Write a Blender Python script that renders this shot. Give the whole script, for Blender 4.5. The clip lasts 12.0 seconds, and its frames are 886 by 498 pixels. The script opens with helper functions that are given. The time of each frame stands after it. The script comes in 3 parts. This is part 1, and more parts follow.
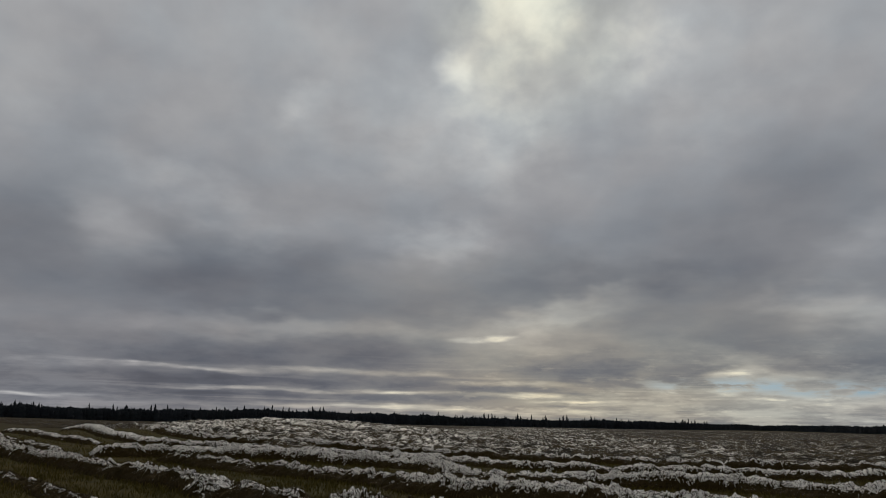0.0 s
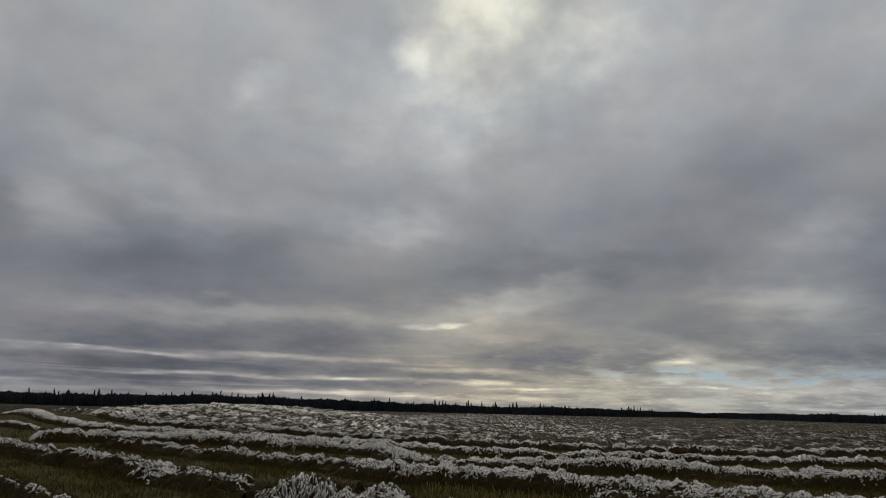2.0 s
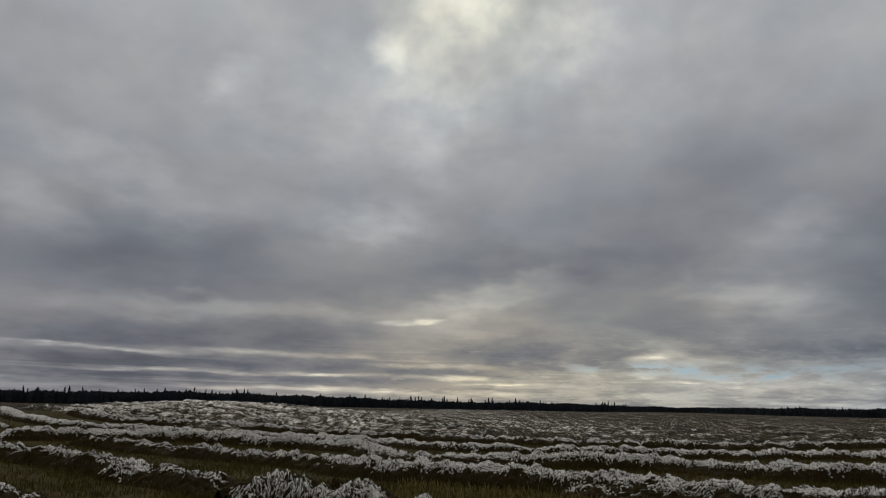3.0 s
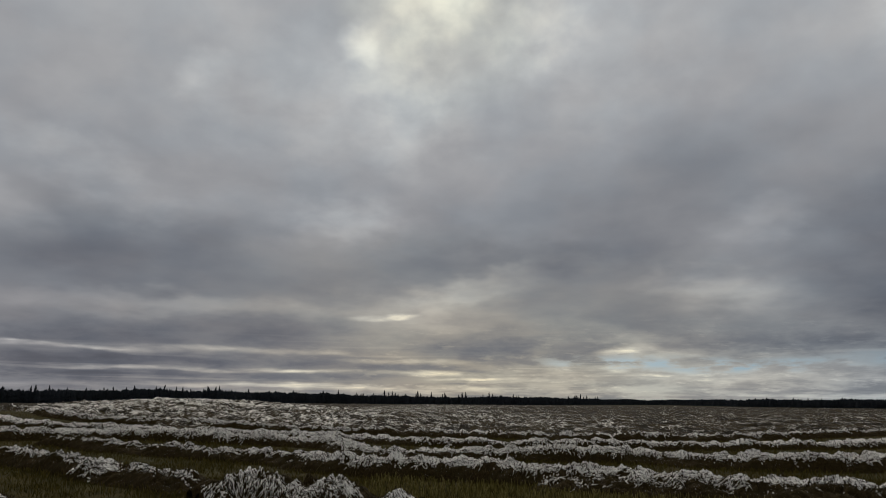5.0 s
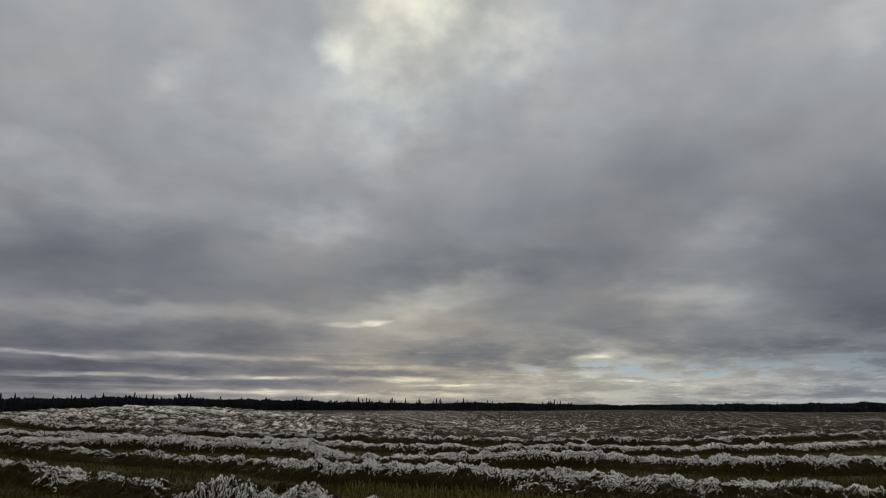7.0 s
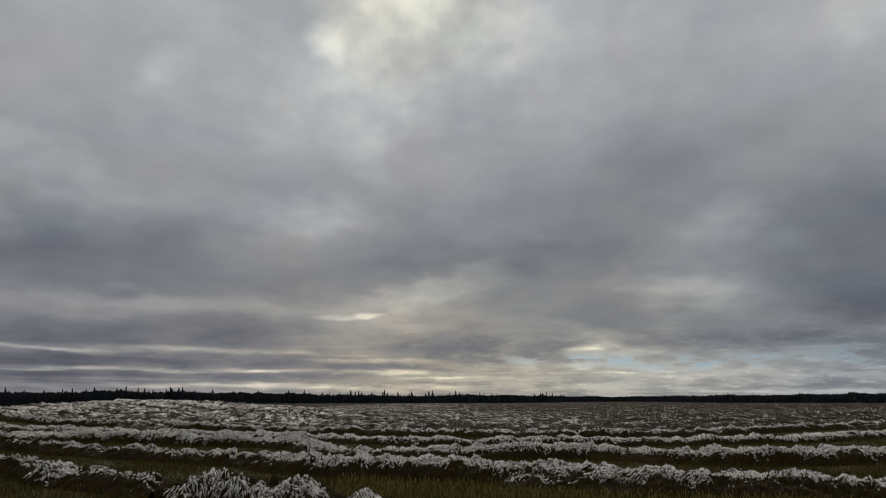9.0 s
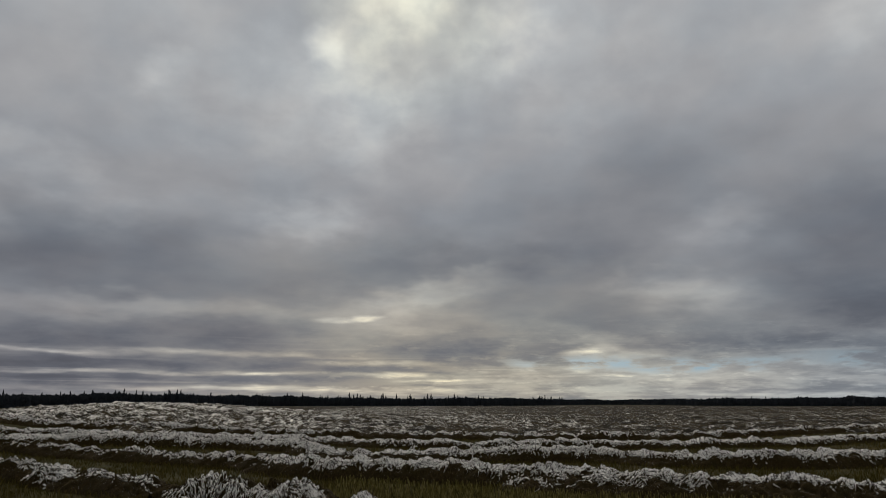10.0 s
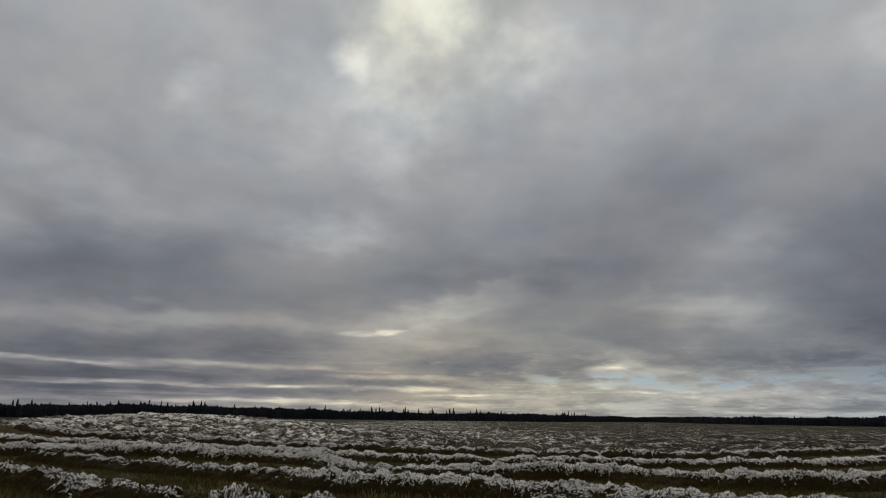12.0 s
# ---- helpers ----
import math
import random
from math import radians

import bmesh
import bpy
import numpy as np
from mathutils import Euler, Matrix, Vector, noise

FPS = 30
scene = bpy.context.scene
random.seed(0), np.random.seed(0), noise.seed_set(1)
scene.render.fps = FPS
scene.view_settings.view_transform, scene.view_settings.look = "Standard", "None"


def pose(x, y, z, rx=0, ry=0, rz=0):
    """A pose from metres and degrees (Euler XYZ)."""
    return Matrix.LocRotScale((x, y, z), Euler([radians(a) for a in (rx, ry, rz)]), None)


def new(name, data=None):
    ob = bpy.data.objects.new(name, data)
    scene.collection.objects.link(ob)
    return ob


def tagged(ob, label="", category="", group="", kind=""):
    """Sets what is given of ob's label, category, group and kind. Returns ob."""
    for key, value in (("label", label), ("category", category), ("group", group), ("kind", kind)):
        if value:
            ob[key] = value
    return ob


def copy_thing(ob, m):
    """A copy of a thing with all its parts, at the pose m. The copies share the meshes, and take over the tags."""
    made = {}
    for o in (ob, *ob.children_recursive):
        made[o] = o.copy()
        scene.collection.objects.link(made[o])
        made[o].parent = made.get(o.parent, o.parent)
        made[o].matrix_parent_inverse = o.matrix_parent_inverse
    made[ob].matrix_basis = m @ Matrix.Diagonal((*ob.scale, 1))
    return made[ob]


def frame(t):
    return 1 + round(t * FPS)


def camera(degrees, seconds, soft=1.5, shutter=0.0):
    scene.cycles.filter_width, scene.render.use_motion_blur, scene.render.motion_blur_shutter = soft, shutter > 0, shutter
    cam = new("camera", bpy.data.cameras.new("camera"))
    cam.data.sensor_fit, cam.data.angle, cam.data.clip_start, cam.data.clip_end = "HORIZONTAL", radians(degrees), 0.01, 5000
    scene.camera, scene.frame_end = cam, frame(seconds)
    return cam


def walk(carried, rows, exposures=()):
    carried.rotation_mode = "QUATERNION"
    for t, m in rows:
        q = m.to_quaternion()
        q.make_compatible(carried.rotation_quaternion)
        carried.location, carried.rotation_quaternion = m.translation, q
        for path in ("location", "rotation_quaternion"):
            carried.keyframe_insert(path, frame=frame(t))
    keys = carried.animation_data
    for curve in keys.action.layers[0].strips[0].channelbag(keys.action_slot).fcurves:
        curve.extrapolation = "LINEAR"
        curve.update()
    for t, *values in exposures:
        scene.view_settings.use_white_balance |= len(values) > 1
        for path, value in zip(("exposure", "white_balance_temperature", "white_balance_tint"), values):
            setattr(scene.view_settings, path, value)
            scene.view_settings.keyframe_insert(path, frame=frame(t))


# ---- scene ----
# The camera stands at the edge of the field and turns slowly to the right.
EYE = 2.2
cam = camera(63.0, 12.0, soft=0.95)
# seconds, yaw, pitch, roll in degrees
TURNS = [
    (0.0, 10.84, 13.50, -1.14),
    (0.5, 8.75, 13.34, -1.45),
    (1.0, 8.74, 13.08, -1.56),
    (1.5, 7.36, 12.67, -1.11),
    (2.0, 7.08, 12.55, -1.38),
    (2.5, 5.95, 12.33, -1.11),
    (3.0, 5.15, 12.27, -1.12),
    (5.0, 2.97, 11.92, -0.48),
    (5.5, 2.50, 11.96, -0.41),
    (6.0, 2.05, 12.05, -0.14),
    (6.5, 1.60, 12.32, 0.04),
    (7.0, 0.92, 12.39, -0.16),
    (9.0, 0.27, 11.82, 0.09),
    (9.5, 0.00, 11.87, 0.00),
    (10.0, 0.18, 12.04, 0.02),
    (10.5, 0.43, 11.99, 0.06),
    (11.0, 0.51, 11.91, -0.01),
    (11.5, 1.84, 12.48, -0.70),
    (12.0, 2.07, 13.15, -0.73),
]
walk(cam, [(t, pose(0, 0, EYE, 0, 0, yaw) @ pose(0, 0, 0, pitch) @ pose(0, 0, 0, 0, roll) @ pose(0, 0, 0, 90))
           for t, yaw, pitch, roll in TURNS],
     exposures=[(0.0, -0.08), (0.8, -0.06), (2.0, 0.0), (12.0, 0.0)])

# ---- sky and sun: a broken overcast with the sun behind it, high ahead ----
def srgb(r, g, b):
    def lin(c):
        c /= 255
        return c / 12.92 if c <= 0.04045 else ((c + 0.055) / 1.055) ** 2.4
    return (lin(r), lin(g), lin(b), 1)


class Graph:
    """Short hand for a node tree."""
    def __init__(self, tree):
        self.tree = tree
        tree.nodes.clear()

    def node(self, kind, **given):
        n = self.tree.nodes.new(kind)
        for key, value in given.items():
            if key == "inputs":
                for i, v in value.items():
                    self.put(v, n.inputs[i])
            elif key == "operation":
                n.operation = value
            elif key == "data_type":
                n.data_type = value
            elif key == "blend_type":
                n.blend_type = value
            elif key == "clamp":
                n.use_clamp = value
            elif key == "vector_type":
                n.vector_type = value
            elif key == "gradient":
                n.gradient_type = value
        return n

    def put(self, v, socket):
        if isinstance(v, bpy.types.NodeSocket):
            self.tree.links.new(v, socket)
        else:
            socket.default_value = v

    def math(self, op, a, b=0.0, c=0.0, clamp=False):
        return self.node("ShaderNodeMath", operation=op, clamp=clamp, inputs={0: a, 1: b, 2: c}).outputs[0]

    def vec(self, op, a, b=(0, 0, 0)):
        return self.node("ShaderNodeVectorMath", operation=op, inputs={0: a, 1: b}).outputs[0]

    def xyz(self, x, y, z):
        return self.node("ShaderNodeCombineXYZ", inputs={0: x, 1: y, 2: z}).outputs[0]

    def noise(self, vector, scale, detail=4.0, rough=0.55, distort=0.0, out=0):
        n = self.node("ShaderNodeTexNoise", inputs={"Scale": scale, "Detail": detail, "Roughness": rough, "Distortion": distort})
        if vector is not None:
            self.put(vector, n.inputs["Vector"])
        return n.outputs[out]

    def ramp(self, fac, stops):
        n = self.node("ShaderNodeValToRGB", inputs={0: fac})
        el = n.color_ramp.elements
        while len(el) < len(stops):
            el.new(0.5)
        for e, (p, c) in zip(el, stops):
            e.position, e.color = p, c
        return n.outputs[0]

    def step(self, v, lo, hi):
        n = self.node("ShaderNodeMapRange", inputs={0: v, 1: lo, 2: hi, 3: 0.0, 4: 1.0})
        n.interpolation_type = "SMOOTHSTEP"
        return n.outputs[0]

    def mix(self, fac, a, b, blend="MIX"):
        n = self.node("ShaderNodeMix", data_type="RGBA", blend_type=blend)
        self.put(fac, n.inputs[0])
        self.put(a, n.inputs[6])
        self.put(b, n.inputs[7])
        return n.outputs[2]


# clouds: azimuth, elevation, reach across and up, lean (degrees), lightness
THIN = [
    (-3.8, 33.0, 7.4, 6.4, 10, 0.23),
    (-10.2, 27.5, 2.8, 2.2, 30, 0.13),
    (-6.9, 26.2, 6.7, 4.78, 0, 0.08),
    (5.2, 28.6, 6.7, 4.4, 0, 0.10),
    (-23.0, 24.2, 2.9, 1.75, 10, 0.06),
    (-6.4, 21.0, 4.9, 4.2, 0, 0.06),
    (-10.9, 13.9, 7.5, 3.13, 0, 0.10),
    (-29.3, 16.4, 11.7, 2.68, -18, 0.06),
    (33.7, 26.1, 5.2, 4.34, 0, 0.07),
    (17.8, 8.2, 7.3, 2.23, -5, 0.12),
    (-1.1, 8.6, 9.0, 1.79, 12, 0.10),
    (-6.4, 6.3, 11.6, 4.01, 5, 0.09),
    (-22.8, 6.9, 17.3, 1.34, 0, 0.09),
    (12.1, 4.3, 5.7, 1.51, -10, 0.18),
    (21.4, 13.4, 6.7, 2.24, 15, 0.06),
    (-35.4, 13.1, 6.6, 2.69, -20, 0.07),
]
BROAD = [
    (-3.0, 31.0, 14.0, 13.0, 0, 0.06),
    (-2.0, 4.5, 18.0, 5.00, 0, 0.05),
    (-8.0, 25.0, 13.0, 11.0, 0, 0.05),
    (10.0, 27.0, 12.0, 9.0, 0, 0.04),
    (-16.1, 23.8, 14.0, 9.00, 0, 0.03),
    (27.5, 23.7, 10.3, 8.77, 0, 0.02),
    (-43.0, 20.6, 5.2, 2.66, 0, 0.03),
    (11.6, 2.1, 24.6, 3.09, 0, 0.10),
    (22.5, 1.9, 19.0, 2.65, 0, 0.09),
]
STREAKS = [
    (-6.6, 6.4, 2.4, 0.52, 6, 0.27),
    (-8.8, 6.3, 2.2, 0.4, 0, 0.12),
    (-28.3, 3.6, 9.5, 0.46, -1, 0.15),
    (-17.4, 3.7, 14.1, 0.46, -1, 0.15),
    (-24.3, 2.2, 14.3, 0.33, 0, 0.21),
    (-14.2, 2.3, 5.2, 0.36, 0, 0.28),
    (-5.5, 3.0, 7.6, 0.46, 0, 0.18),
    (-4.1, 2.1, 6.7, 0.46, 0, 0.22),
    (0.7, 1.7, 6.3, 0.36, 0, 0.22),
]
LOW_STREAKS = [
    (-14.4, 1.1, 19.1, 0.46, 0, 0.22),
    (-1.1, 0.9, 16.1, 0.59, 0, 0.16),
    (9.7, 2.6, 2.6, 0.66, 0, 0.15),
    (13.4, 2.2, 1.5, 0.3, 0, 0.25),
    (10.6, 3.9, 2.6, 0.5, 3, 0.20),
    (-40.5, 1.4, 7.5, 0.33, 0, 0.22),
    (-37.7, 3.6, 7.1, 0.80, 0, 0.10),
    (-29.9, 3.6, 10.1, 0.33, -3, 0.10),
]
BANKS = [
    (-31.0, 2.6, 15.0, 3.80, 0, -0.09),
    (-28.7, 10.5, 16.5, 6.72, -12, -0.07),
    (-13.3, 5.1, 10.5, 2.22, 0, -0.085),
    (-24.5, 4.9, 13.9, 2.00, 0, -0.05),
    (2.1, 10.9, 14.3, 2.46, 5, -0.06),
    (15.3, 16.3, 22.5, 6.70, 20, -0.075),
    (30.4, 11.0, 11.0, 9.85, 0, -0.11),
    (30.7, 6.4, 5.4, 2.23, 0, -0.06),
]
LOW_BANKS = [
    (0.3, 3.8, 10.7, 2.22, 0, -0.10),
    (9.1, 4.5, 5.3, 1.33, 10, -0.10),
    (-22.5, 2.9, 19.9, 0.80, 0, -0.08),
    (-20.4, 1.7, 21.0, 0.70, 0, -0.07),
    (-7.2, 2.6, 12.4, 0.53, 0, -0.04),
    (-12.7, 29.1, 7.4, 3.85, 0, -0.05),
    (19.5, 4.0, 13.5, 1.77, 0, -0.06),
    (-41.8, 12.6, 6.0, 7.17, -10, -0.07),
    (-25.6, 10.7, 17.0, 4.03, 0, -0.03),
    (-50.0, 2.0, 14.0, 4.5, 0, -0.11),
    (27.0, 2.0, 10.0, 2.8, 0, -0.06),
]
GAPS = [
    (10.5, 3.0, 7.5, 0.8, 0, 1.2),
    (19.5, 2.8, 9.0, 0.9, 0, 1.2),
    (30.0, 2.9, 5.0, 0.9, 0, 0.7),
]
SUN_AZIMUTH, SUN_ELEVATION = -4.0, 37.0


def build_sky():
    world = bpy.data.worlds.new("overcast_sky")
    scene.world = world
    world.use_nodes = True
    world.cycles.sampling_method, world.cycles.sample_map_resolution = "MANUAL", 256
    g = Graph(world.node_tree)
    way = g.node("ShaderNodeTexCoord").outputs["Generated"]
    sep = g.node("ShaderNodeSeparateXYZ", inputs={0: way})
    x, y, z = sep.outputs
    deg = 180 / math.pi
    az = g.math("MULTIPLY", g.math("ARCTAN2", x, y), deg)
    el = g.math("MULTIPLY", g.math("ARCSINE", z), deg)
    # the cloud layer lies flat overhead, so it crowds together towards the horizon
    near = g.math("MULTIPLY", g.math("LOGARITHM", g.math("ADD", g.math("MAXIMUM", el, 0.0), 2.5), math.e), 2.7)
    near = g.math("MULTIPLY_ADD", el, 0.07, near)
    deck = g.xyz(g.math("MULTIPLY", az, 0.12), near, 0.0)
    rise = g.math("MINIMUM", g.math("MULTIPLY", el, 0.085), 1.0)
    puff = g.noise(deck, 1.0, 5.0, 0.45, 0.15)
    fine = g.noise(deck, 3.1, 4.0, 0.5, 0.15)
    hue = g.noise(deck, 0.9, 3.0, 0.5)
    skew = g.node("ShaderNodeSeparateXYZ", inputs={0: g.noise(deck, 1.7, 3.0, 0.5, 0.1, out=1)})
    az_w = g.math("MULTIPLY_ADD", g.math("SUBTRACT", skew.outputs[0], 0.5), 6.0, az)
    el_w = g.math("MULTIPLY_ADD", g.math("MULTIPLY", g.math("SUBTRACT", skew.outputs[1], 0.5), rise), 4.5, el)
    spot = g.xyz(az_w, el_w, 0.0)
    # thin streaks lie level and hardly stray
    level = g.noise(g.xyz(g.math("MULTIPLY", az, 0.16), g.math("MULTIPLY", el, 0.7), 0.0), 1.0, 3.0, 0.55)
    el_s = g.math("MULTIPLY_ADD", g.math("SUBTRACT", level, 0.5), 0.9, el)
    line = g.xyz(az, el_s, 0.0)
    ragged = g.math("MULTIPLY_ADD", fine, 0.9, 0.55)

    def cover(clouds, total, spot=spot):
        for a, e, w, h, lean, light in clouds:
            m = g.node("ShaderNodeMapping", vector_type="TEXTURE",
                       inputs={0: spot, 1: (a, e, 0), 2: (0, 0, radians(lean)), 3: (w, h, 1)}).outputs[0]
            lobe = g.node("ShaderNodeTexGradient", gradient="SPHERICAL", inputs={0: m}).outputs[1]
            total = g.math("MULTIPLY_ADD", g.step(g.math("MULTIPLY", lobe, ragged), 0.0, 1.0), light, total)
        return total

    high = g.ramp(g.math("DIVIDE", el, 60.0, clamp=True),
                  [(0.0, (0.53,) * 3 + (1,)), (0.06, (0.505,) * 3 + (1,)), (0.15, (0.52,) * 3 + (1,)),
                   (0.26, (0.575,) * 3 + (1,)), (0.38, (0.62,) * 3 + (1,)), (0.5, (0.64,) * 3 + (1,)), (1.0, (0.62,) * 3 + (1,))])
    light = cover(BROAD, high)
    light = cover(THIN, light)
    light = cover(BANKS + LOW_BANKS, light)
    streak = cover([(a, e, w, h * 0.72, lean, s * 1.1) for a, e, w, h, lean, s in STREAKS + LOW_STREAKS], 0.0, line)
    broken = g.math("MULTIPLY", streak, g.math("MULTIPLY_ADD", fine, 1.7, -0.1))
    light = g.math("ADD", light, broken)
    light = g.math("MULTIPLY_ADD", g.math("SUBTRACT", puff, 0.5), 0.135, light)
    light = g.math("MULTIPLY_ADD", g.math("SUBTRACT", fine, 0.5), 0.045, light)
    # the deck breaks into thin rafts far out
    raft = g.noise(g.xyz(g.math("MULTIPLY", az, 0.27), g.math("MULTIPLY", near, 1.9), 3.0), 1.0, 5.0, 0.6, 0.1)
    low_down = g.math("MULTIPLY", g.math("SUBTRACT", 1.0, g.math("MULTIPLY", el, 0.14), clamp=True), 0.60)
    light = g.math("MULTIPLY_ADD", g.math("SUBTRACT", g.step(raft, 0.36, 0.62), 0.5), g.math("MULTIPLY", low_down, g.math("MULTIPLY_ADD", g.step(az, -12.0, 8.0), 0.11, 0.13)), light)
    bead = g.noise(g.xyz(g.math("MULTIPLY", az, 0.5), g.math("MULTIPLY", el, 2.2), 11.0), 1.0, 4.0, 0.6)
    beads = g.math("MULTIPLY", g.step(bead, 0.56, 0.68), g.step(az, -22.0, -6.0))
    light = g.math("MULTIPLY_ADD", g.math("MULTIPLY", beads, low_down), 0.15, light)
    rib = g.noise(g.xyz(g.math("MULTIPLY", az, 0.055), g.math("MULTIPLY", el, 2.4), 7.0), 1.0, 4.0, 0.55, 0.2)
    lit = g.math("MULTIPLY", g.step(rib, 0.55, 0.70), g.math("SUBTRACT", 1.0, g.math("MULTIPLY", el, 0.17), clamp=True))
    light = g.math("MULTIPLY_ADD", lit, 0.09, light)
    grey = g.ramp(light, [(0.25, srgb(63, 66, 75)), (0.40, srgb(96, 100, 109)), (0.50, srgb(125, 128, 134)),
                          (0.60, srgb(152, 154, 158)), (0.72, srgb(183, 185, 186)), (0.95, srgb(241, 240, 229))])
    tint = g.mix(g.step(hue, 0.30, 0.70), (1.02, 1.0, 0.99, 1), (0.975, 1.0, 1.02, 1))
    grey = g.mix(1.0, grey, tint, "MULTIPLY")
    # the low deck looks faintly mauve, and warmer towards the sun
    side = g.mix(g.step(az, -6.0, 14.0), (1.05, 0.99, 0.965, 1), (1.02, 1.0, 0.965, 1))
    side = g.mix(g.step(az, 15.0, 28.0), side, (0.97, 1.0, 0.995, 1))
    grey = g.mix(g.math("SUBTRACT", 1.0, rise, clamp=True), grey, side, "MULTIPLY")
    glow = g.node("ShaderNodeTexGradient", gradient="SPHERICAL",
                  inputs={0: g.node("ShaderNodeMapping", vector_type="TEXTURE",
                                    inputs={0: spot, 1: (-2, 2, 0), 3: (34, 12, 1)}).outputs[0]}).outputs[1]
    cloud = g.mix(g.math("MULTIPLY", glow, g.step(light, 0.36, 0.62), clamp=True), grey, (1.09, 1.01, 0.80, 1), "MULTIPLY")
    # the thinnest cloud, before the sun itself, is faintly yellow
    veil = g.node("ShaderNodeTexGradient", gradient="SPHERICAL",
                  inputs={0: g.node("ShaderNodeMapping", vector_type="TEXTURE",
                                    inputs={0: spot, 1: (-3, 34, 0), 3: (13, 14, 1)}).outputs[0]}).outputs[1]
    cloud = g.mix(g.step(veil, 0.0, 0.7), cloud, (1.015, 1.012, 0.945, 1), "MULTIPLY")
    # through the gaps the eye meets deeper blue than at the horizon itself
    sky = g.node("ShaderNodeTexSky", inputs={0: g.vec("ADD", way, (0, 0, 0.35))})
    sky.sky_type, sky.sun_disc, sky.dust_density = "NISHITA", False, 0.3
    sky.sun_elevation, sky.sun_rotation = radians(SUN_ELEVATION), radians(SUN_AZIMUTH)
    clear = g.mix(1.0, sky.outputs[0], (0.090, 0.087, 0.067, 1), "MULTIPLY")
    gap = g.math("MULTIPLY", cover(GAPS, 0.0), g.step(raft, 0.44, 0.60), clamp=True)
    whole = g.mix(gap, cloud, clear)
    back = g.node("ShaderNodeBackground", inputs={0: whole, 1: 1.0})
    out = g.node("ShaderNodeOutputWorld")
    g.tree.links.new(back.outputs[0], out.inputs[0])


build_sky()
sun = new("sun", bpy.data.lights.new("sun", "SUN"))
sun.data.energy, sun.data.angle, sun.data.color = 1.5, radians(35), (1.0, 0.95, 0.87)
sun.matrix_world = pose(0, 0, 60, 90 - SUN_ELEVATION, 0, -SUN_AZIMUTH + 180) @ pose(0, 0, 0, 0, 0, 0)


# ---- materials ----
def material(name, rough=0.9):
    m = bpy.data.materials.new(name)
    m.use_nodes = True
    g = Graph(m.node_tree)
    bsdf = g.node("ShaderNodeBsdfPrincipled")
    bsdf.inputs["Roughness"].default_value = rough
    bsdf.inputs["Specular IOR Level"].default_value = 0.03
    out = g.node("ShaderNodeOutputMaterial")
    g.tree.links.new(bsdf.outputs[0], out.inputs[0])
    return m, g, bsdf


def bump(g, bsdf, height, strength, distance):
    b = g.node("ShaderNodeBump", inputs={"Strength": strength, "Distance": distance, "Height": height})
    g.tree.links.new(b.outputs[0], bsdf.inputs["Normal"])


def place_of(g):
    return g.node("ShaderNodeNewGeometry").outputs["Position"]


def upward(g):
    return g.node("ShaderNodeSeparateXYZ", inputs={0: g.node("ShaderNodeNewGeometry").outputs["Normal"]}).outputs[2]


def island(g):
    return g.node("ShaderNodeNewGeometry").outputs["Random Per Island"]


SNOW = (0.80, 0.78, 0.75, 1)


def soil_material():
    m, g, b = material("grassy_soil")
    at = place_of(g)
    big = g.noise(at, 0.11, 4.0, 0.6)
    mid = g.noise(at, 1.3, 5.0, 0.6)
    fine = g.noise(at, 14.0, 4.0, 0.7)
    c = g.ramp(mid, [(0.30, (0.020, 0.015, 0.004, 1)), (0.50, (0.048, 0.036, 0.007, 1)), (0.70, (0.086, 0.061, 0.013, 1))])
    c = g.mix(g.math("MULTIPLY", g.step(big, 0.42, 0.62), 0.6), c, (0.036, 0.038, 0.010, 1))
    c = g.mix(g.math("MULTIPLY", fine, 0.6), c, (0.03, 0.024, 0.012, 1))
    # thin crusts of snow lie in the hollows further out
    away = g.step(g.node("ShaderNodeVectorMath", operation="LENGTH", inputs={0: at}).outputs[1], 80.0, 160.0)
    crust = g.step(g.noise(at, 0.9, 6.0, 0.7), 0.76, 0.84)
    c = g.mix(g.math("MULTIPLY", away, 0.5), c, (0.032, 0.024, 0.013, 1))
    c = g.mix(g.math("MULTIPLY", away, crust), c, SNOW)
    g.put(c, b.inputs["Base Color"])
    bump(g, b, g.math("ADD", fine, mid), 0.6, 0.06)
    return m


